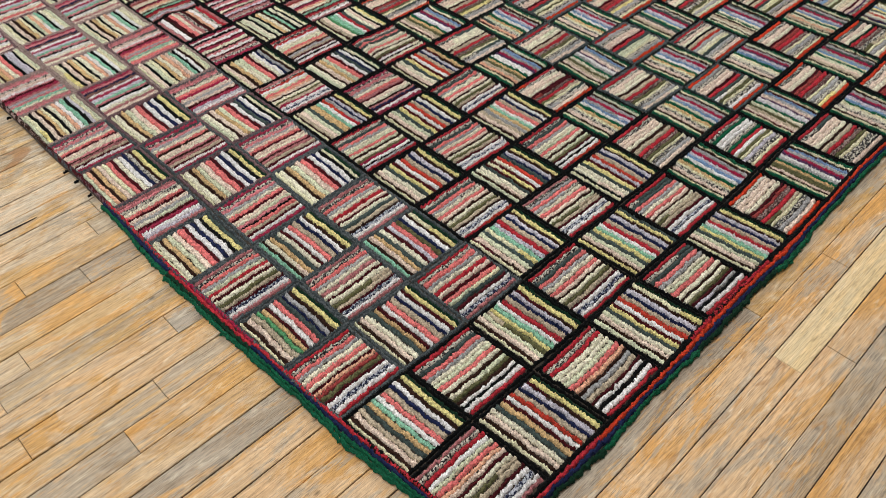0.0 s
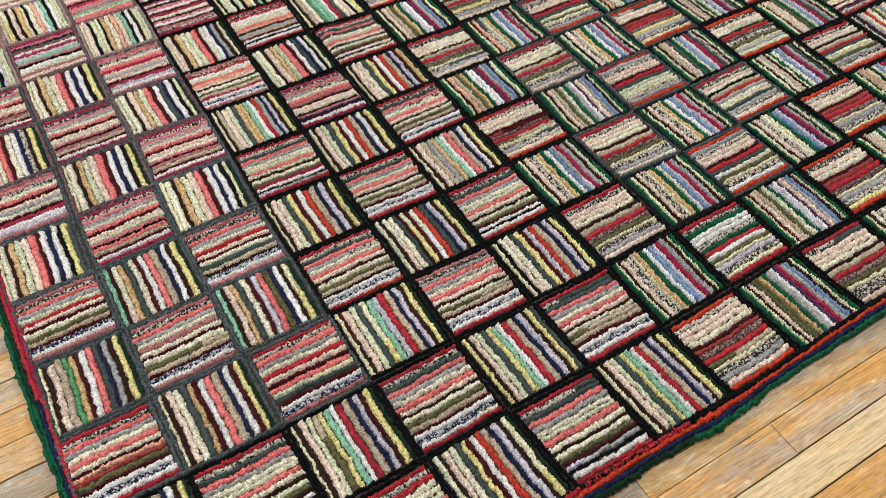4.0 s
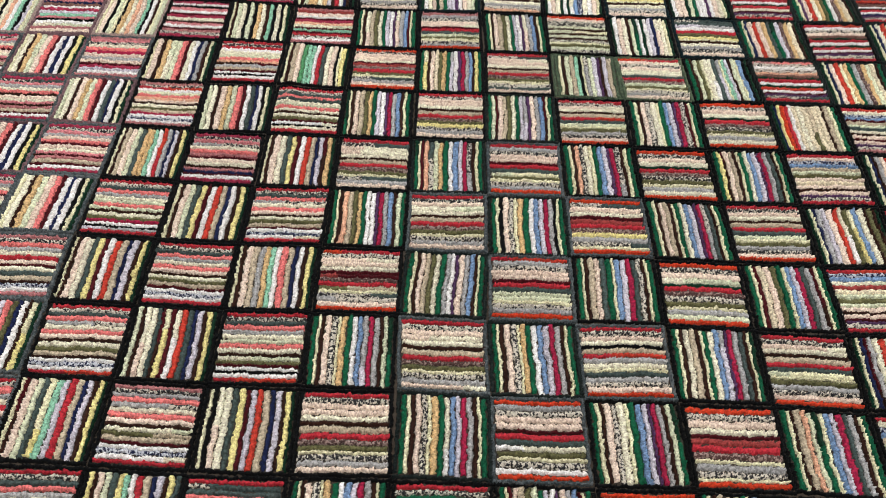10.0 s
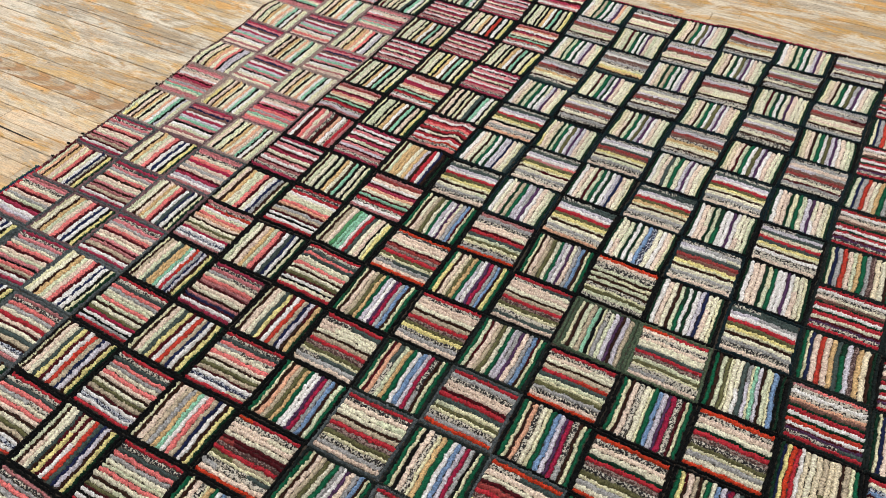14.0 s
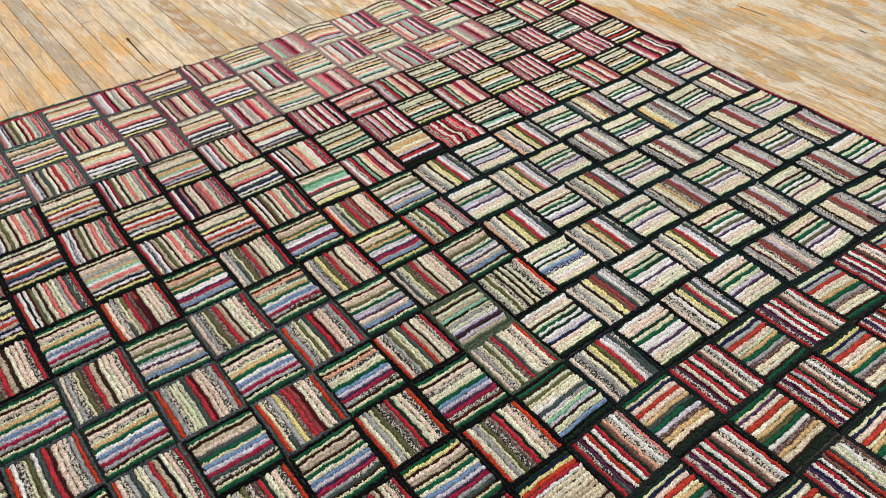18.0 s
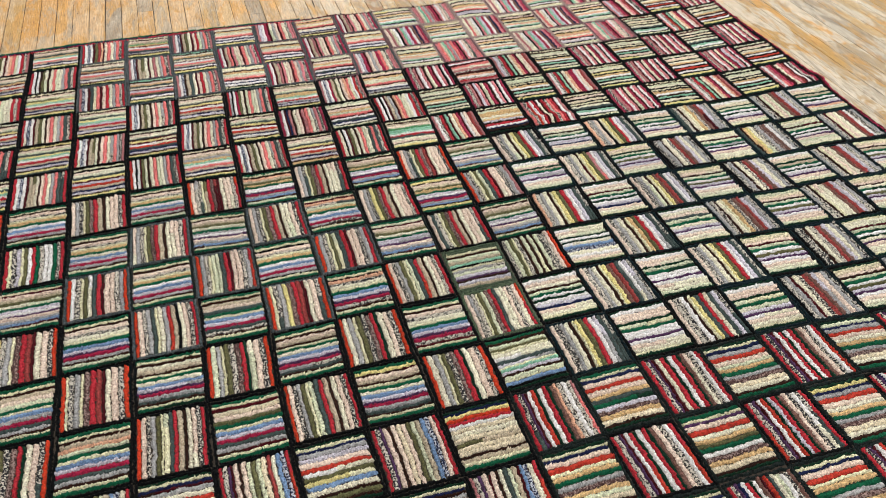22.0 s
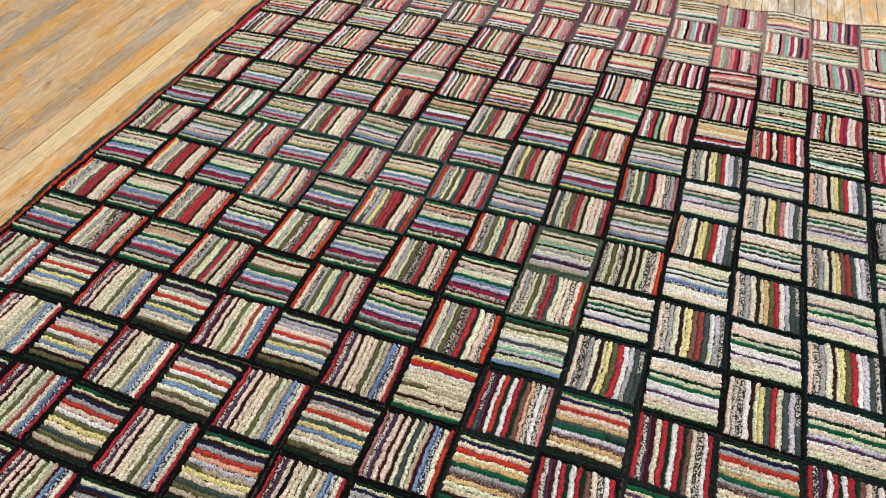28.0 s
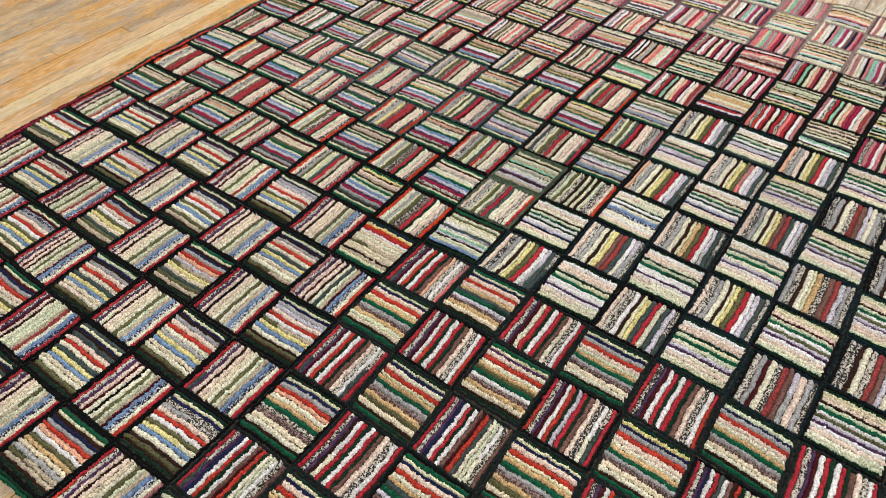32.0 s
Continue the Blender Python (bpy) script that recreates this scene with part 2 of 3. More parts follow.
    value = times(value, span(spots.outputs["Distance"], 0.03, 0.08, 0.4, 1.0))
    value = times(value, span(frac.outputs[0], 0.0, 1.0, 0.90, 1.06))
    hsv = node(nt, "ShaderNodeHueSaturation")
    link(colour, hsv.inputs["Color"])
    link(value, hsv.inputs["Value"])
    link(hsv.outputs["Color"], bsdf.inputs["Base Color"])
    link(span(noise_at((5, 14, 5), here, 6, 0.65), 0.35, 0.65, 0.55, 0.75), bsdf.inputs["Roughness"])
    bsdf.inputs["Specular IOR Level"].default_value = 0.3
    bump = node(nt, "ShaderNodeBump", Strength=0.3, Distance=0.0015)
    link(value, bump.inputs["Height"])
    link(bump.outputs[0], bsdf.inputs["Normal"])
    return mat


def mottled(name, one, two, scale, rough):
    mat, nt, bsdf = base_material(name, rough)
    noise_ = node(nt, "ShaderNodeTexNoise", Scale=scale, Detail=6.0)
    ramp = node(nt, "ShaderNodeValToRGB")
    ramp.color_ramp.elements[0].color, ramp.color_ramp.elements[1].color = hexcol(one), hexcol(two)
    ramp.color_ramp.elements[0].position, ramp.color_ramp.elements[1].position = 0.35, 0.65
    tex = node(nt, "ShaderNodeTexCoord")
    nt.links.new(tex.outputs["Object"], noise_.inputs["Vector"])
    nt.links.new(noise_.outputs["Fac"], ramp.inputs[0])
    nt.links.new(ramp.outputs["Color"], bsdf.inputs["Base Color"])
    bump = node(nt, "ShaderNodeBump", Strength=0.2, Distance=0.004)
    nt.links.new(noise_.outputs["Fac"], bump.inputs["Height"])
    nt.links.new(bump.outputs[0], bsdf.inputs["Normal"])
    return mat


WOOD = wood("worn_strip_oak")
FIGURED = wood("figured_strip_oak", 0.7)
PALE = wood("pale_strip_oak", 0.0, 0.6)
GAP = mottled("dark_of_the_gaps", "0d0906", "1d140c", 40, 0.95)
BURLAP = mottled("burlap_backing", "2a241d", "3b3228", 300, 0.95)
PLASTER = mottled("white_painted_plaster", "c9c5bd", "d9d6cf", 2.5, 0.8)


# ---- small helpers ----
def mesh_of(name, verts, faces, mats, index=None, smooth=False):
    """A mesh from numpy arrays; all faces have as many corners as the array has columns."""
    me = bpy.data.meshes.new(name)
    nf, nc = faces.shape
    me.vertices.add(len(verts))
    me.vertices.foreach_set("co", np.ascontiguousarray(verts, np.float32).ravel())
    me.loops.add(nf * nc)
    me.loops.foreach_set("vertex_index", np.ascontiguousarray(faces, np.int32).ravel())
    me.polygons.add(nf)
    me.polygons.foreach_set("loop_start", np.arange(nf, dtype=np.int32) * nc)
    for mat in mats:
        me.materials.append(mat)
    if index is not None:
        me.polygons.foreach_set("material_index", np.ascontiguousarray(index, np.int32))
    me.polygons.foreach_set("use_smooth", np.full(nf, smooth))
    me.update(calc_edges=True)
    return me


def box_bm(bm, x0, x1, y0, y1, z0, z1):
    bmesh.ops.create_cube(bm, size=1, matrix=Matrix.Translation(((x0 + x1) / 2, (y0 + y1) / 2, (z0 + z1) / 2)) @ Matrix.Diagonal((x1 - x0, y1 - y0, z1 - z0, 1)))


def part(name, bm, material, parent=None, label=""):
    me = bpy.data.meshes.new(name)
    bm.to_mesh(me)
    bm.free()
    me.materials.append(material)
    ob = new(name, me)
    if parent:
        ob.parent = parent
    return tagged(ob, label)


# ---- the room round the rug ----
FLOOR_Z = -0.017
X0, X1, Y0, Y1, TOP = ROOM


def wall(name, x0, x1, y0, y1, label):
    bm = bmesh.new()
    box_bm(bm, x0, x1, y0, y1, FLOOR_Z - 0.05, TOP)
    return tagged(part(name, bm, PLASTER), label, "wall", kind="structure")


wall("wall_south", X0 - 0.2, X1 + 0.2, Y0 - 0.2, Y0, "plain white painted plaster wall")
wall("wall_north", X0 - 0.2, X1 + 0.2, Y1, Y1 + 0.2, "plain white painted plaster wall")
wall("wall_east", X1, X1 + 0.2, Y0, Y1, "plain white painted plaster wall")
bm = bmesh.new()
for y0, y1, z0, z1 in ((Y0, 0.9, FLOOR_Z - 0.05, TOP), (4.3, Y1, FLOOR_Z - 0.05, TOP), (0.9, 4.3, FLOOR_Z - 0.05, 0.9), (0.9, 4.3, 2.6, TOP)):
    box_bm(bm, X0 - 0.2, X0, y0, y1, z0, z1)
tagged(part("wall_west", bm, PLASTER), "white plaster wall with a wide window opening", "wall", kind="structure")
bm = bmesh.new()
box_bm(bm, X0 - 0.2, X1 + 0.2, Y0 - 0.2, Y1 + 0.2, TOP, TOP + 0.2)
tagged(part("ceiling", bm, PLASTER), "plain white ceiling", "ceiling", kind="structure")

# ---- the rug: a chart of hooked squares ----
P = 0.15                     # one square with its outline
N = 18                       # squares along each side
rng = np.random.default_rng(7)


# creases and lifted edges: x, y, half width along x and y, height
RIPPLES = ((0.865, 1.73, 0.022, 0.08, 0.013), (0.50, 1.62, 0.03, 0.10, 0.010), (0.78, 1.17, 0.02, 0.09, 0.006),
           (0.0, 1.70, 0.12, 0.055, 0.009), (0.0, 2.03, 0.13, 0.07, 0.013), (0.0, 1.44, 0.10, 0.05, 0.005),
           (0.02, 1.20, 0.12, 0.05, 0.006), (0.88, 2.72, 0.03, 0.12, 0.012), (1.35, 2.74, 0.05, 0.10, 0.008),
           (1.20, -0.02, 0.06, 0.05, 0.006), (1.62, -0.02, 0.07, 0.05, 0.007), (0.62, -0.02, 0.06, 0.05, 0.004))


# how the hand-made rug is out of square: powers along x and y, shift in x and y in centimetres
WARP = ((0, 0, 0.29, -0.11),
        (0, 1, -2.25, -0.50),
        (0, 2, 1.88, 3.14),
        (0, 3, 5.26, -4.53),
        (0, 4, -0.09, -0.53),
        (0, 5, -3.27, 3.75),
        (1, 0, 0.73, 0.34),
        (1, 1, 1.57, 1.30),
        (1, 2, 4.00, -0.02),
        (1, 3, 5.11, 0.15),
        (1, 4, -0.32, 2.65),
        (2, 0, 1.56, 3.35),
        (2, 1, 1.81, 3.02),
        (2, 2, 0.91, 0.20),
        (2, 3, -0.99, 0.64),
        (3, 0, 3.65, 1.82),
        (3, 1, 2.34, 0.72),
        (3, 2, 0.92, -0.37),
        (4, 0, 0.20, -1.80),
        (4, 1, 0.17, -1.51),
        (5, 0, -2.02, -1.37))


def lie(p):
    """Where a point of the flat chart comes to lie on the floor: the weave is a little out of square, the edges wander, some creases stand up."""
    x, y, z = p[:, 0], p[:, 1], p[:, 2]
    u, v = (x - 1.35) / 1.35, (y - 1.35) / 1.35
    dx = 0.0016 * np.sin(5.9 * y + 1.1 * x) + 0.0016 * np.sin(13.0 * y + 3 * x)
    dy = 0.0016 * np.sin(6.3 * x - 0.9 * y) + 0.0016 * np.sin(12.0 * x + 4 * y)
    for a, b, wx, wy in WARP:
        dx = dx + 0.01 * wx * u ** a * v ** b
        dy = dy + 0.01 * wy * u ** a * v ** b
    dz = 0.0015 * np.sin(7 * x + 3 * y) * np.sin(6 * y - 2 * x) + 0.0015
    for rx, ry, sx, sy, h in RIPPLES:
        dz = dz + h * np.exp(-((x - rx) / sx) ** 2 - ((y - ry) / sy) ** 2)
    return np.stack([x + dx, y + dy, z + dz], 1)


PILE = 0.0092              # height of the loops over the backing
BASE = -0.0088
ACROSS = np.array([-1.0, -0.72, 0.0, 0.72, 1.0])
ROUND = np.array([-0.04, 0.72, 1.0, 0.72, -0.04])


def ribbon(start, along, across, length, width, slant, full=1.0, nub=0.0049):
    """One hooked row: loop after loop of wool, each a soft slanted nub with a dent before the next. Gives verts and quads."""
    n = max(2, int(round(length / nub)))
    m = 2 * n + 1
    s = np.append((np.arange(n)[:, None] + np.array([0.0, 0.52])[None] + rng.normal(0, 0.09, (n, 2))).ravel(), n) * length / n
    tall = np.repeat(rng.uniform(0.76, 1.12, n), 2)
    dent = np.tile([0.62, 1.04], n) * (1 + rng.normal(0, 0.06, 2 * n))
    bulge = np.tile([0.90, 1.06], n) * np.repeat(rng.uniform(0.86, 1.14, n), 2)
    sway = np.repeat(rng.normal(0, 0.0008, n), 2) + rng.normal(0, 0.0004, 2 * n)
    tall, dent, bulge, sway = (np.append(v, v[-1]) for v in (tall, dent, bulge, sway))
    w = ACROSS[None] * (width * 0.485 * bulge)[:, None] + sway[:, None] + rng.normal(0, 0.0005, (m, 5))
    h = ROUND[None] * (tall * dent)[:, None] * rng.uniform(0.86, 1.12, (m, 5)) * full
    h[0] *= 0.5
    h[-1] *= 0.45
    run = s[:, None] + slant * 0.6 * w + rng.normal(0, 0.0004, (m, 5))
    xy = start[None, None] + run[..., None] * along + w[..., None] * across
    v = np.concatenate([xy, (BASE + PILE * h)[..., None]], 2).reshape(-1, 3)
    ids = np.arange(m * 5).reshape(m, 5)
    f = np.stack([ids[:-1, :-1], ids[:-1, 1:], ids[1:, 1:], ids[1:, :-1]], 2).reshape(-1, 4)
    if along[0] * across[1] - along[1] * across[0] > 0:
        f = f[:, ::-1]
    return v, f


# The stripe orders of the blocks. Squares whose stripes run along y are read with growing x,
# squares whose stripes run along x with falling y.
CHART = {
    "coral": (("YBpcAymwVznlByg", "YBpsAytwRznlByg", "sBpcoBymwVAnlByg", "YBpzAdtwPznwByg"),
              ("RxAPacPpBcozmwXwR", "RxRwcsPeBazmwkwR", "RxAPacsPcBcomwkwR", "rxRwsPepBcozmwXwr")),
    "coral_old": (("YBpcAdmwPznwByg", "YBpzfdmwPAnaByg", "tBpdAcmwPznwByg"),
                  ("RxPacRpmPsomwXr", "RxPacPcmpEomwXwR", "rxPacRpmcozmXwr")),
    "coral_pale": (("YcBdspPmwnwkyg", "YpBdcsPmcwnaByg", "scBpdsPmwAnwkYg"),
                   ("CxQacPmpcQBrzmwC", "rQxcPmpacmClwr", "CxQacPrmpcBrnmwC")),
    "rose": (("YBckSkYBcAktwkYg", "sBcYkcdBwkVkwkyg", "YBsckYkdwBtkckyg"),
             ("CwkQwmCcBQwmrxC", "rEpwmCecBtmRxwr", "CxkwmEQcBmCrwr")),
    "rose_old": (("YpksYkdceptkwBYs", "sYkpBdYkcewtkwYs", "YskpYBdecPkwlkYs"),
                 ("rQxpwQmCraQtcrQ", "CQnDwCltQkwcrp", "rQkwDmCQctkrQr")),
    "mixed": (("GYBpzodGlwvMabBYG", "GYBpzocGlwvpabBYG", "GYBpxYdGwblMaBYG"),
              ("OaxppBRAwoYxwO", "RxppcBzRToYxap", "RaxppmRAsoYxaO", "OxppcmETRoYxapO")),
    "bright": (("GYBpzBYGcblvMaABYG", "GYBpxcYGblvMaBYG", "GYBzpoGYblMAaBYG"),
               ("OxpcgRTxoYacO", "OxpcmERTYaxYO", "RxpcBzRAsYoaxpO")),
    "cream": (("gwppgsGwlvwpcYg", "gwpcBsGwgwlnpcYg", "gYpSgsGwolvwpcsg", "gwpcgwgwbncwpYg"),
              ("xlAwRAyYBwaxp", "xAlwRoyYBcaxp", "xlwAEDyYBcaxp", "xawARAcydBwxc")),
    "cream_far": (("gwpSgsGwgwlvpcYg", "gYccBsGwgwvpccYg", "gYSpBsGwolvwpcsg", "gwScgsgwglncpYg"),
                  ("xalEDxdYcBxa", "xaclDExcBaxk", "axlEDcpYBxa", "xawDTaxcydBa")),
    "primary": (("gYnalpVwoybcBoBg", "gYBnapVwoybcozBg", "gYnBapVcAybScoBg", "GYBnaVpwoySAozBg"),
                ("RcXbmzsocBpmpvxR", "RXbcEzsoscBpmvxR", "RcXbzsocSpBpvxR")),
    "maroon": (("gYnpVYdGaTdoSBG", "GYnpVcdAGlTdSBg", "gYnaVpcdGaTScBG"),
               ("RxwxpDgRwgVwmvxR", "RwxpDgRwgRwmvxR", "DxwscgVmDwgRwnvxR")),
}
SPECIAL = {(7, 1): "RxGwwxGRwoYlxYR", (9, 8): "uYBsztkYaslvBlzu", (11, 8): "GBsoYcwAlYtlBsYbkg", (3, 6): "YBzpsAddtwRanlByg",
           (5, 8): "YBzpfttwRAcpkYyg", (5, 11): "rwmRPxRBwmRwRxr", (12, 7): "gnyORwScSoSSBzYG", (9, 9): "OpxxsBsBsBxYosx",
           (10, 8): "OpxpccARTsoYxap", (3, 10): "rwBmPprxmBewxRr", (5, 10): "YBsddcdlBRwnBkg"}


def block(i, j):
    if i < 6:
        if j < 9:
            if i < 3 and j > 4:
                return "coral_pale"
            return "coral_old" if i < 3 and j > 1 else "coral"
        return "rose_old" if i < 3 and j < 15 else "rose"
    if i < 12:
        if j < 10 - (i > 9):
            return "bright" if i > 8 else "mixed"
        return "cream_far" if j > 12 else "cream"
    return "primary" if j < 8 else "maroon"


def outline(i, j):
    name = block(i, j)
    if name in ("coral_old", "coral_pale"):
        return "iq"[(j > 5) * ((i + j) % 2)]
    if name == "rose_old":
        return "jq"[(i * 5 + j * 3) % 4 == 0]
    if name == "maroon":
        return "hhhk"[(i + 2 * j) % 4]
    if (i in (7, 8) and 2 <= j <= 6) or (i, j) in ((8, 7), (9, 3), (9, 5)):
        return "ih"[(i + j) % 2]
    if (i, j) in ((9, 8), (10, 8)):
        return "u"
    if name.startswith("cream"):
        return "kNN"[(i * 2 + j) % 3] if j > 11 else "kkN"[(i + j) % 3]
    return "k"


NEAR = {"c": "cspS", "s": "scz", "p": "pce", "z": "zoS", "B": "Bmk", "m": "mBM", "g": "ggA", "o": "osA", "w": "wcl", "Y": "Yys",
        "y": "yYd", "a": "aAx", "A": "Aao", "n": "nvX", "l": "law", "R": "RRr", "r": "rRP"}


SWAP = {"c": "s", "R": "V", "O": "R", "y": "Y", "p": "c", "B": "m", "x": "A", "a": "x", "s": "Y", "w": "c", "G": "g", "r": "P", "E": "m", "l": "a", "o": "z"}


def stripes(i, j):
    odd = (i + j) % 2
    if (i, j) in SPECIAL:
        text = SPECIAL[i, j]
    else:
        name = block(i, j)
        if name == "coral" and j > 5 and (i + j // 2) % 2:
            name = "coral_pale"
        options = CHART[name][1 - odd]
        text = options[int(rng.integers(len(options)))].replace(" ", "")
        text = "".join(NEAR[t][int(rng.integers(3)) % len(NEAR[t])] if t in NEAR and rng.random() < 0.16 else t for t in text)
    return text if odd else text[::-1]


rug = new("hooked_rug")
rug.location = (0, 0, 0)
tagged(rug, "multicoloured hooked wool rug of striped basketweave squares on wooden floor", "rug")

RING = 0.0068               # width of one row of outline loops
EX, EY = np.array([1.0, 0.0]), np.array([0.0, 1.0])


def square(i, j):
    """One striped square: its stripes and its ring of outline loops, laid into its place in the chart."""
    text, ring = stripes(i, j), outline(i, j)
    odd = (i + j) % 2
    x0, y0 = i * P, j * P
    inner = P - 2 * RING - 0.002
    lo = RING + 0.001
    wide = np.array([1.0 + (0.14 if t in "cSpzP" else 0) - (0.36 if t in "BmknvgY" else 0) + rng.uniform(-0.15, 0.15) for t in text])
    wide[[0, -1]] *= 0.8
    wide *= inner / wide.sum()
    edge = np.concatenate([[0], np.cumsum(wide)])
    slant = rng.uniform(0.3, 0.65) * (1 if rng.random() < 0.75 else -1)
    # the rows were hooked by hand: they wander inside the square, and the squares are not quite square
    ph, big = rng.uniform(0, 6.28, 3), 0.0012 * (rng.random() < 0.5)
    skew, slip = rng.normal(0, 0.012, 2), rng.normal(0, 0.001, 2)

    def made(name, v, f, wool, parent):
        u, w = (v[:, 1] - y0, v[:, 0] - x0) if odd else (v[:, 0] - x0, v[:, 1] - y0)
        keep = np.clip(np.minimum(w, P - w) / 0.02, 0, 1)
        v[:, 0 if odd else 1] += keep * (0.0010 * np.sin(48 * u + ph[0] + 14 * w) + 0.0006 * np.sin(130 * u + ph[1] - 60 * w) + big * np.sin(22 * u + ph[2]))
        v[:, 0] += skew[0] * (v[:, 1] - y0 - P / 2) + slip[0]
        v[:, 1] += skew[1] * (v[:, 0] - x0 - P / 2) + slip[1]
        ob = new(name, mesh_of(name, lie(v), f, [YARN[wool]], None, True))
        ob.parent = parent
        return ob

    g = np.linspace(0.0, P, 5)
    px, py = np.meshgrid(x0 + g, y0 + g, indexing="ij")
    patch = lie(np.stack([px.ravel(), py.ravel(), np.full(25, BASE + 0.0012)], 1))
    ids = np.arange(25).reshape(5, 5)
    quad = np.stack([ids[:-1, :-1], ids[1:, :-1], ids[1:, 1:], ids[:-1, 1:]], 2).reshape(-1, 4)
    whole = new("striped_square", mesh_of("striped_square", patch, quad, [BURLAP], None, True))
    whole.parent = rug
    for s in (RING / 2, P - RING / 2):
        made("outline", *ribbon(np.array([x0, y0 + s]), EX, EY, P, RING * 1.06, 0.3, 0.94), ring, whole)
        made("outline", *ribbon(np.array([x0 + s, y0 + RING]), EY, EX, P - 2 * RING, RING * 1.06, 0.3, 0.94), ring, whole)
    for k, t in enumerate(text):
        mid = lo + (edge[k] + edge[k + 1]) / 2
        e0, e1 = lo - rng.uniform(-0.0012, 0.0035), lo + inner + rng.uniform(-0.0012, 0.0035)
        # now and then a strip of wool ran out and another one goes on
        runs = [(e0, e1, t)]
        if rng.random() < 0.12 and t in SWAP:
            cut = rng.uniform(e0 + 0.03, e1 - 0.03)
            runs = [(e0, cut + 0.001, t), (cut - 0.001, e1, SWAP[t])]
        for s0, s1, wool in runs:
            if odd:
                made("stripe", *ribbon(np.array([x0 + mid, y0 + s0]), EY, EX, s1 - s0, wide[k], slant, rng.uniform(0.9, 1.06)), wool, whole)
            else:
                made("stripe", *ribbon(np.array([x0 + s0, y0 + mid]), EX, EY, s1 - s0, wide[k], slant, rng.uniform(0.9, 1.06)), wool, whole)
    return whole


for i in range(N):
    for j in range(N):
        square(i, j)


ROW = 0.0070                # width of one row of the binding


def border(name, along_x, at, sign, colours, label):
    """The rows of loops that bind one side, from the squares outwards; the outermost roll down to the floor."""
    vs, fs, ms, used = [], [], [], sorted(set("".join(colours)) - {"."})
    length, total = N * P, 0
    for k, text in enumerate(colours):
        reach = ROW * (k + 0.5)
        seg = (length + 2 * reach) / len(text)
        off = at + sign * (reach - 0.006)
        for q, t in enumerate(text):
            if t == ".":
                continue
            start = np.array([-reach + q * seg, off] if along_x else [off, -reach + q * seg])
            v, f = ribbon(start, EX if along_x else EY, EY if along_x else EX, seg + 0.001, ROW * 1.12, 0.35, 1.04, 0.0062)
            vs.append(v)
            fs.append(f + total)
            ms.append(np.full(len(f), used.index(t)))
            total += len(v)
    v, f, s = np.concatenate(vs), np.concatenate(fs), np.concatenate(ms)
    out = sign * ((v[:, 1] if along_x else v[:, 0]) - at)
    run = v[:, 0] if along_x else v[:, 1]
    outer = np.clip(out / (ROW * len(colours)), 0, 1)
    v[:, 1 if along_x else 0] += sign * outer * (0.0030 * np.sin(9 * run + 1.0) + 0.0030 * np.cos(20.94 * run + 0.8) + 0.0014 * np.sin(31 * run) + 0.0014 * np.sin(77 * run))
    v[:, 1 if along_x else 0] += sign * outer * rng.normal(0, 0.0012, len(v))
    v[:, 2] -= 0.005 * outer ** 2
    ob = new(name, mesh_of(name, lie(v), f, [YARN[t] for t in used], s, True))
    ob.parent = rug
    return tagged(ob, label)


border("bound_edge", True, 0.0, -1, ("kkRkkkkmkm", "ROOOOOOMmm", "nnnnnngmMm", "gGgGGgg..."), "red, navy and green hooked binding")
border("bound_edge", False, 0.0, -1, ("RRMRmBBBBm", "nnRn......", "GGgG......", "GGG......."), "green, red and navy hooked binding")
border("bound_edge", True, N * P, 1, ("kkkkkkkkkk", "mMkmMmkMmm", "MmMMmMmRMM"), "black and dark red hooked binding")
border("bound_edge", False, N * P, 1, ("kkkkkkkkkk", "gGggkgGgGh", "kggGgkhhgg"), "dark green and black hooked binding")

# loose black ends that stick out of the worn side
for x, y in ((-0.012, 0.885), (-0.012, 1.128), (-0.012, 1.185), (-0.012, 1.235), (-0.012, 0.905), (-0.012, 1.52)):
    v, f = ribbon(np.array([x + 0.006, y]), np.array([-1.0, 0.0]), np.array([0.25, 1.0]), 0.011, 0.005, 0.2, 0.8)
    ob = new("frayed_end", mesh_of("frayed_end", lie(v), f, [YARN["k"]], None, True))
    ob.parent = rug

# the burlap that the wool is hooked through
n = 110
g = np.linspace(-0.004, N * P + 0.004, n)
gx, gy = np.meshgrid(g, g, indexing="ij")
top = lie(np.stack([gx.ravel(), gy.ravel(), np.full(n * n, BASE + 0.0005)], 1))
low = top.copy()
low[:, 2] -= 0.004
idx = np.arange(n * n).reshape(n, n)
quads = np.stack([idx[:-1, :-1], idx[1:, :-1], idx[1:, 1:], idx[:-1, 1:]], 2).reshape(-1, 4)
loop_ = np.concatenate([idx[:-1, 0], idx[-1, :-1], idx[:0:-1, -1], idx[0, :0:-1]])
nxt = np.roll(loop_, -1)
sides_ = np.stack([loop_, loop_ + n * n, nxt + n * n, nxt], 1)
backing = new("backing", mesh_of("backing", np.concatenate([top, low]), np.concatenate([quads, quads[:, ::-1] + n * n, sides_]), [BURLAP], None, True))
backing.parent = rug
tagged(backing, "dark burlap backing")

# ---- the strip floor, laid last ----
BW = 0.0560                 # width of one strip
floor = new("floor")
tagged(floor, "old narrow-strip hardwood floor, amber varnish worn to grey", "floor", kind="structure")
bm = bmesh.new()
box_bm(bm, X0, X1, Y0, Y1, FLOOR_Z - 0.05, FLOOR_Z - 0.0035)
part("subfloor", bm, GAP, floor, "dark subfloor that shows in the joints between the boards")


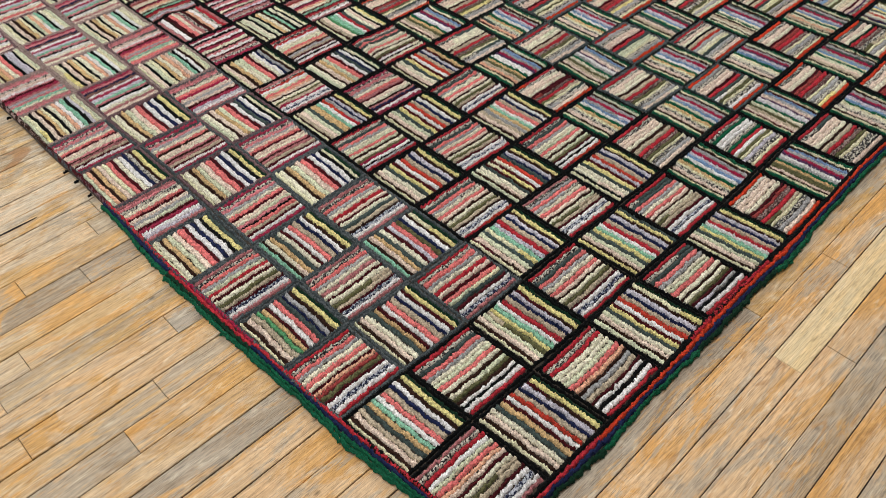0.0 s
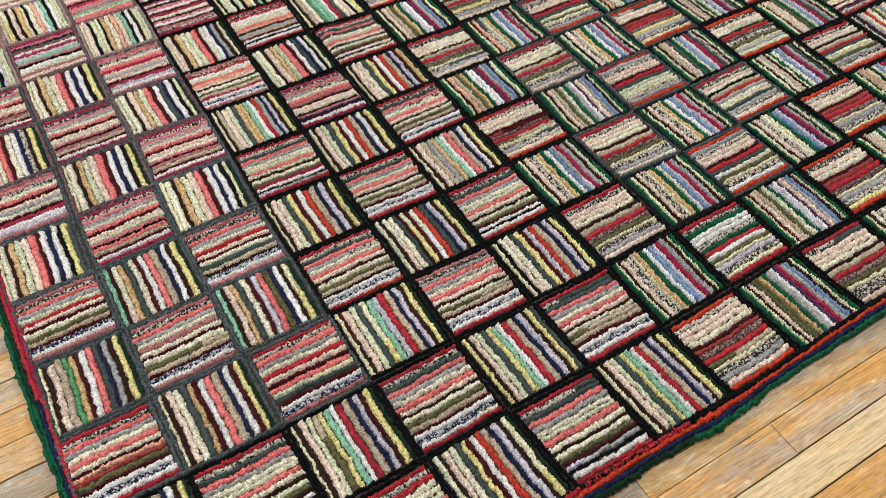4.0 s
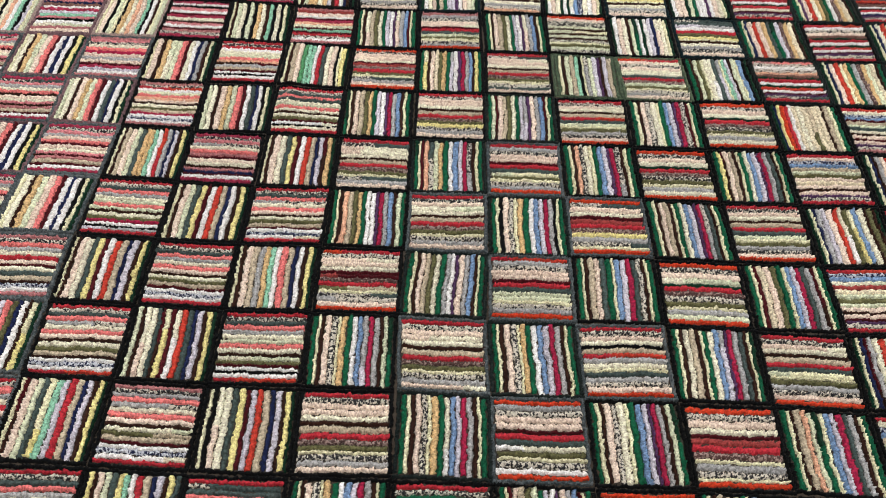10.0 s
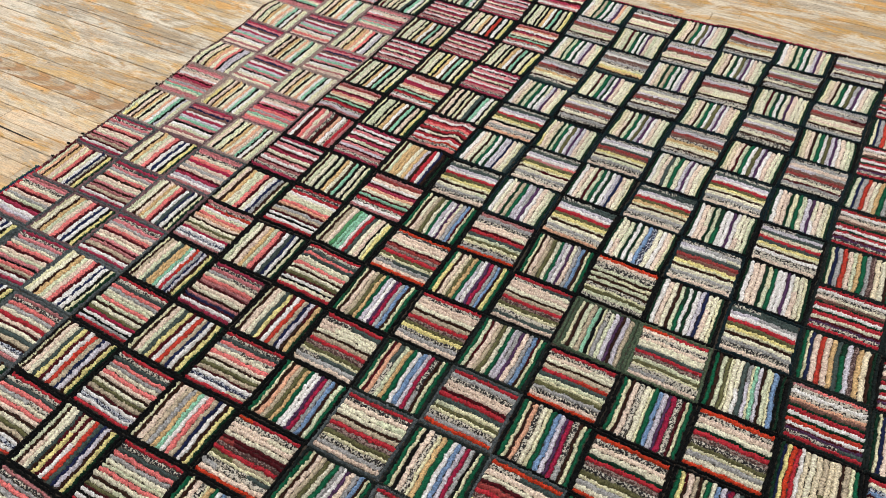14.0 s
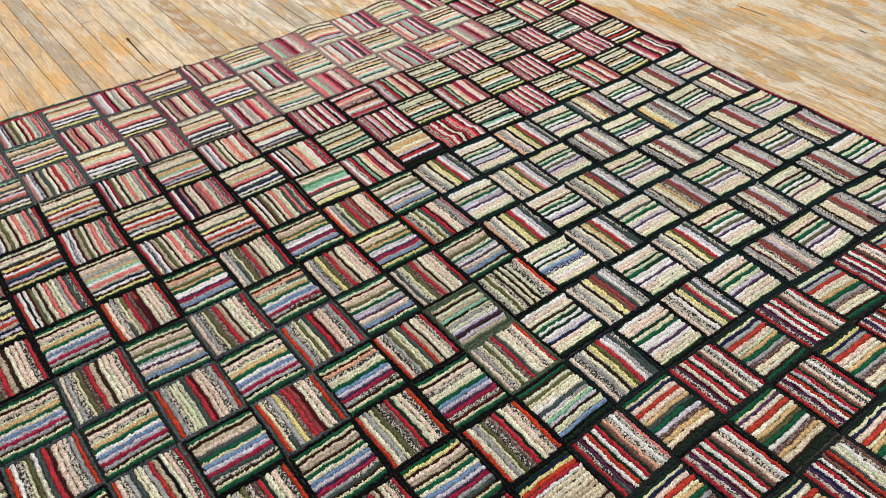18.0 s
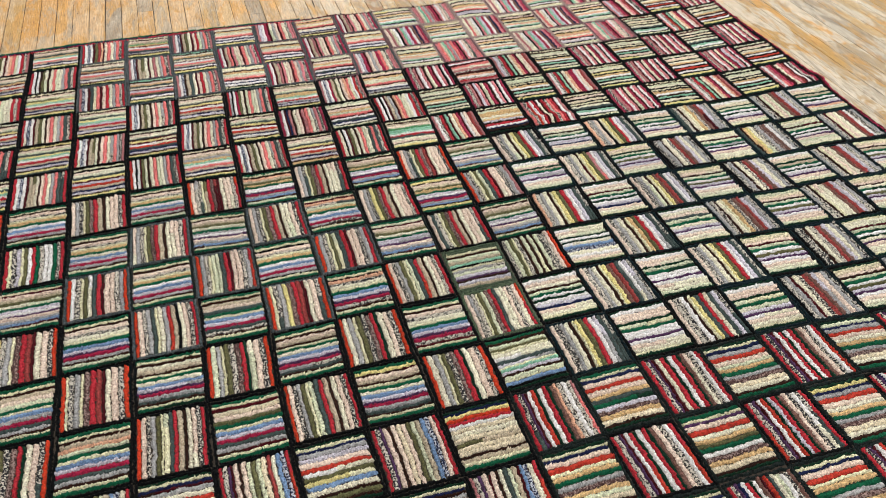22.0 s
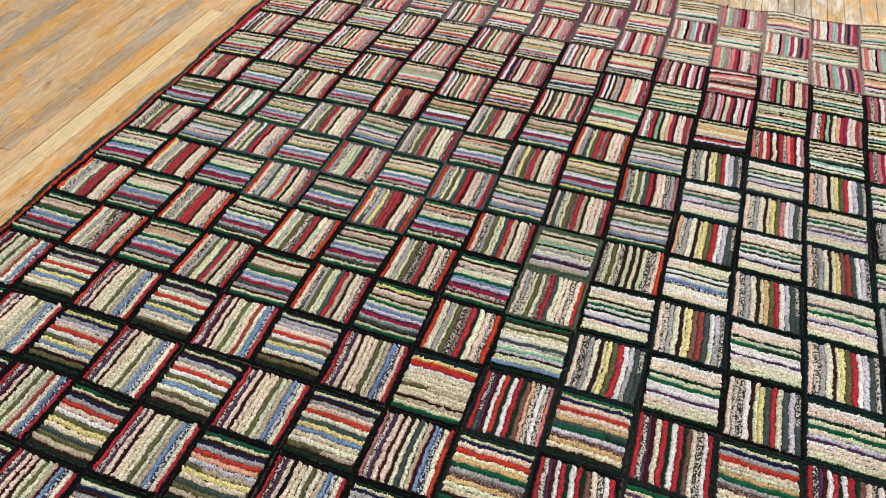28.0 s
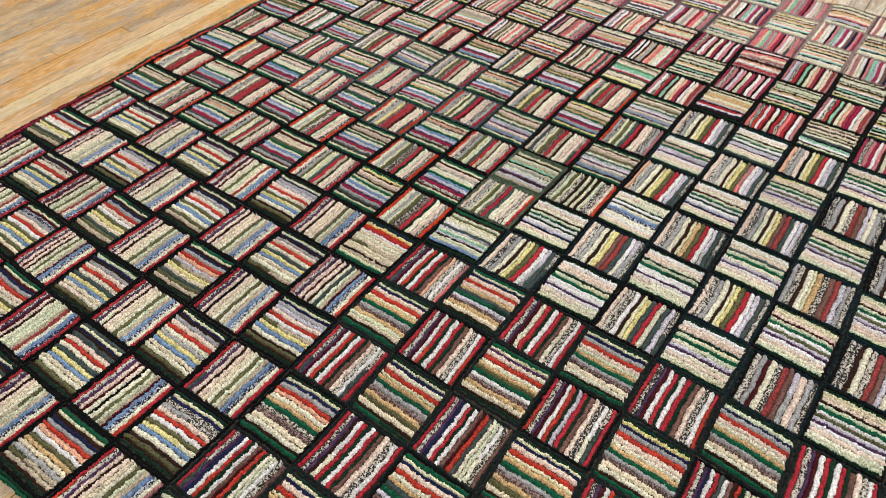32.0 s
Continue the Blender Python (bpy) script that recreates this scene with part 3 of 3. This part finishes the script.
def strip(x0, x1, y0, y1, z):
    """Corners of one board with eased edges: top face, bevels and sides."""
    e = 0.0011
    v = np.array([(x0, y0, z - 0.006), (x1, y0, z - 0.006), (x1, y1, z - 0.006), (x0, y1, z - 0.006),
                  (x0, y0, z - e), (x1, y0, z - e), (x1, y1, z - e), (x0, y1, z - e),
                  (x0 + e, y0 + e, z), (x1 - e, y0 + e, z), (x1 - e, y1 - e, z), (x0 + e, y1 - e, z)])
    f = [(8, 9, 10, 11)]
    for a in range(4):
        b = (a + 1) % 4
        f += [(a, b, 4 + b, 4 + a), (4 + a, 4 + b, 8 + b, 8 + a)]
    return v, np.array(f)


TURN = radians(0.7)
cosT, sinT = math.cos(TURN), math.sin(TURN)
single, rest = 0, []
brng = np.random.default_rng(21)
# board ends that show beside the rug: row, and where along it
ENDS = {-1: (0.727,), -2: (0.955,), -3: (0.664, 1.55), -4: (0.75,), 10: (-0.137,), 11: (-0.351,), 12: (-0.051,), 14: (-0.277,), 16: (-0.105,), 17: (-0.21,)}
row = -64
while row * BW < 7.0:
    y0 = row * BW + 0.0180
    x = -4.2 + brng.uniform(-1.2, 0)
    while x < 6.4:
        ln = brng.uniform(0.5, 2.1)
        for end in ENDS.get(row, ()):
            if x < end - 0.01 and x + ln > end - 0.35:
                ln = end - x
        lo_x, hi_x = max(x, X0 + 0.02), min(x + ln, X1 - 0.02)
        x += ln
        if hi_x - lo_x < 0.03 or y0 < Y0 + 0.15 or y0 > Y1 - 0.3:
            continue
        mx, my = (lo_x + hi_x) / 2, y0 + BW / 2
        if 0.2 < lo_x and hi_x < 2.5 and 0.15 < my < 2.55:
            continue
        gap = brng.uniform(0.0007, 0.0026)
        v, f = strip(lo_x + 0.0004, hi_x - 0.0004, y0 + gap / 2, y0 + BW - gap / 2, FLOOR_Z + brng.normal(0, 0.0004))
        v[:, 0], v[:, 1] = v[:, 0] * cosT - v[:, 1] * sinT, v[:, 0] * sinT + v[:, 1] * cosT
        near = -1.0 < mx < 2.6 and -0.55 < my < 0.05 or -0.95 < mx < 0.2 and 0 <= my < 2.7 or -0.3 < mx < 2.4 and 2.7 <= my < 3.5
        if near and single < 330:
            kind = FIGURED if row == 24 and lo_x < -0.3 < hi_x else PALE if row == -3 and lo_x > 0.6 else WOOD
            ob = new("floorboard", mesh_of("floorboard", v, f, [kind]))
            ob.parent = floor
            single += 1
        else:
            rest.append((v, f))
    row += 1
vs = np.concatenate([v for v, f in rest])
fs = np.concatenate([f + 12 * k for k, (v, f) in enumerate(rest)])
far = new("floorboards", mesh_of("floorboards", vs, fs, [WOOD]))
far.parent = floor
tagged(far, "further boards of the worn strip floor", kind="stuff")


def sliver(name, points, label):
    """An opening in the boards, its inner shade painted as a dark thin prism just proud of them; points: x, y, half
    width.
    """
    bm = bmesh.new()
    rows_ = []
    for x, y, h in points:
        rows_.append([bm.verts.new((x, y - h, FLOOR_Z + 0.0012)), bm.verts.new((x, y + h, FLOOR_Z + 0.0012)),
                      bm.verts.new((x, y + h, FLOOR_Z - 0.003)), bm.verts.new((x, y - h, FLOOR_Z - 0.003))])
    for one, two in zip(rows_, rows_[1:]):
        for k in range(4):
            bm.faces.new((one[k], one[(k + 1) % 4], two[(k + 1) % 4], two[k]))
    bm.faces.new(rows_[0][::-1])
    bm.faces.new(rows_[-1])
    return part(name, bm, GAP, floor, label)


sliver("crack", ((-0.335, 1.168, 0.005), (-0.325, 1.167, 0.006), (-0.30, 1.1655, 0.003), (-0.22, 1.164, 0.0022), (-0.15, 1.1635, 0.0022), (-0.115, 1.163, 0.0008)), "dark open crack between two boards")
sliver("crack", ((0.745, 3.232, 0.001), (0.77, 3.231, 0.003), (0.80, 3.236, 0.0015), (0.84, 3.240, 0.002), (0.875, 3.244, 0.0008)), "dark split along a board")
sliver("crack", ((1.155, 3.437, 0.001), (1.168, 3.435, 0.004), (1.19, 3.434, 0.001)), "small dark hole in a board")
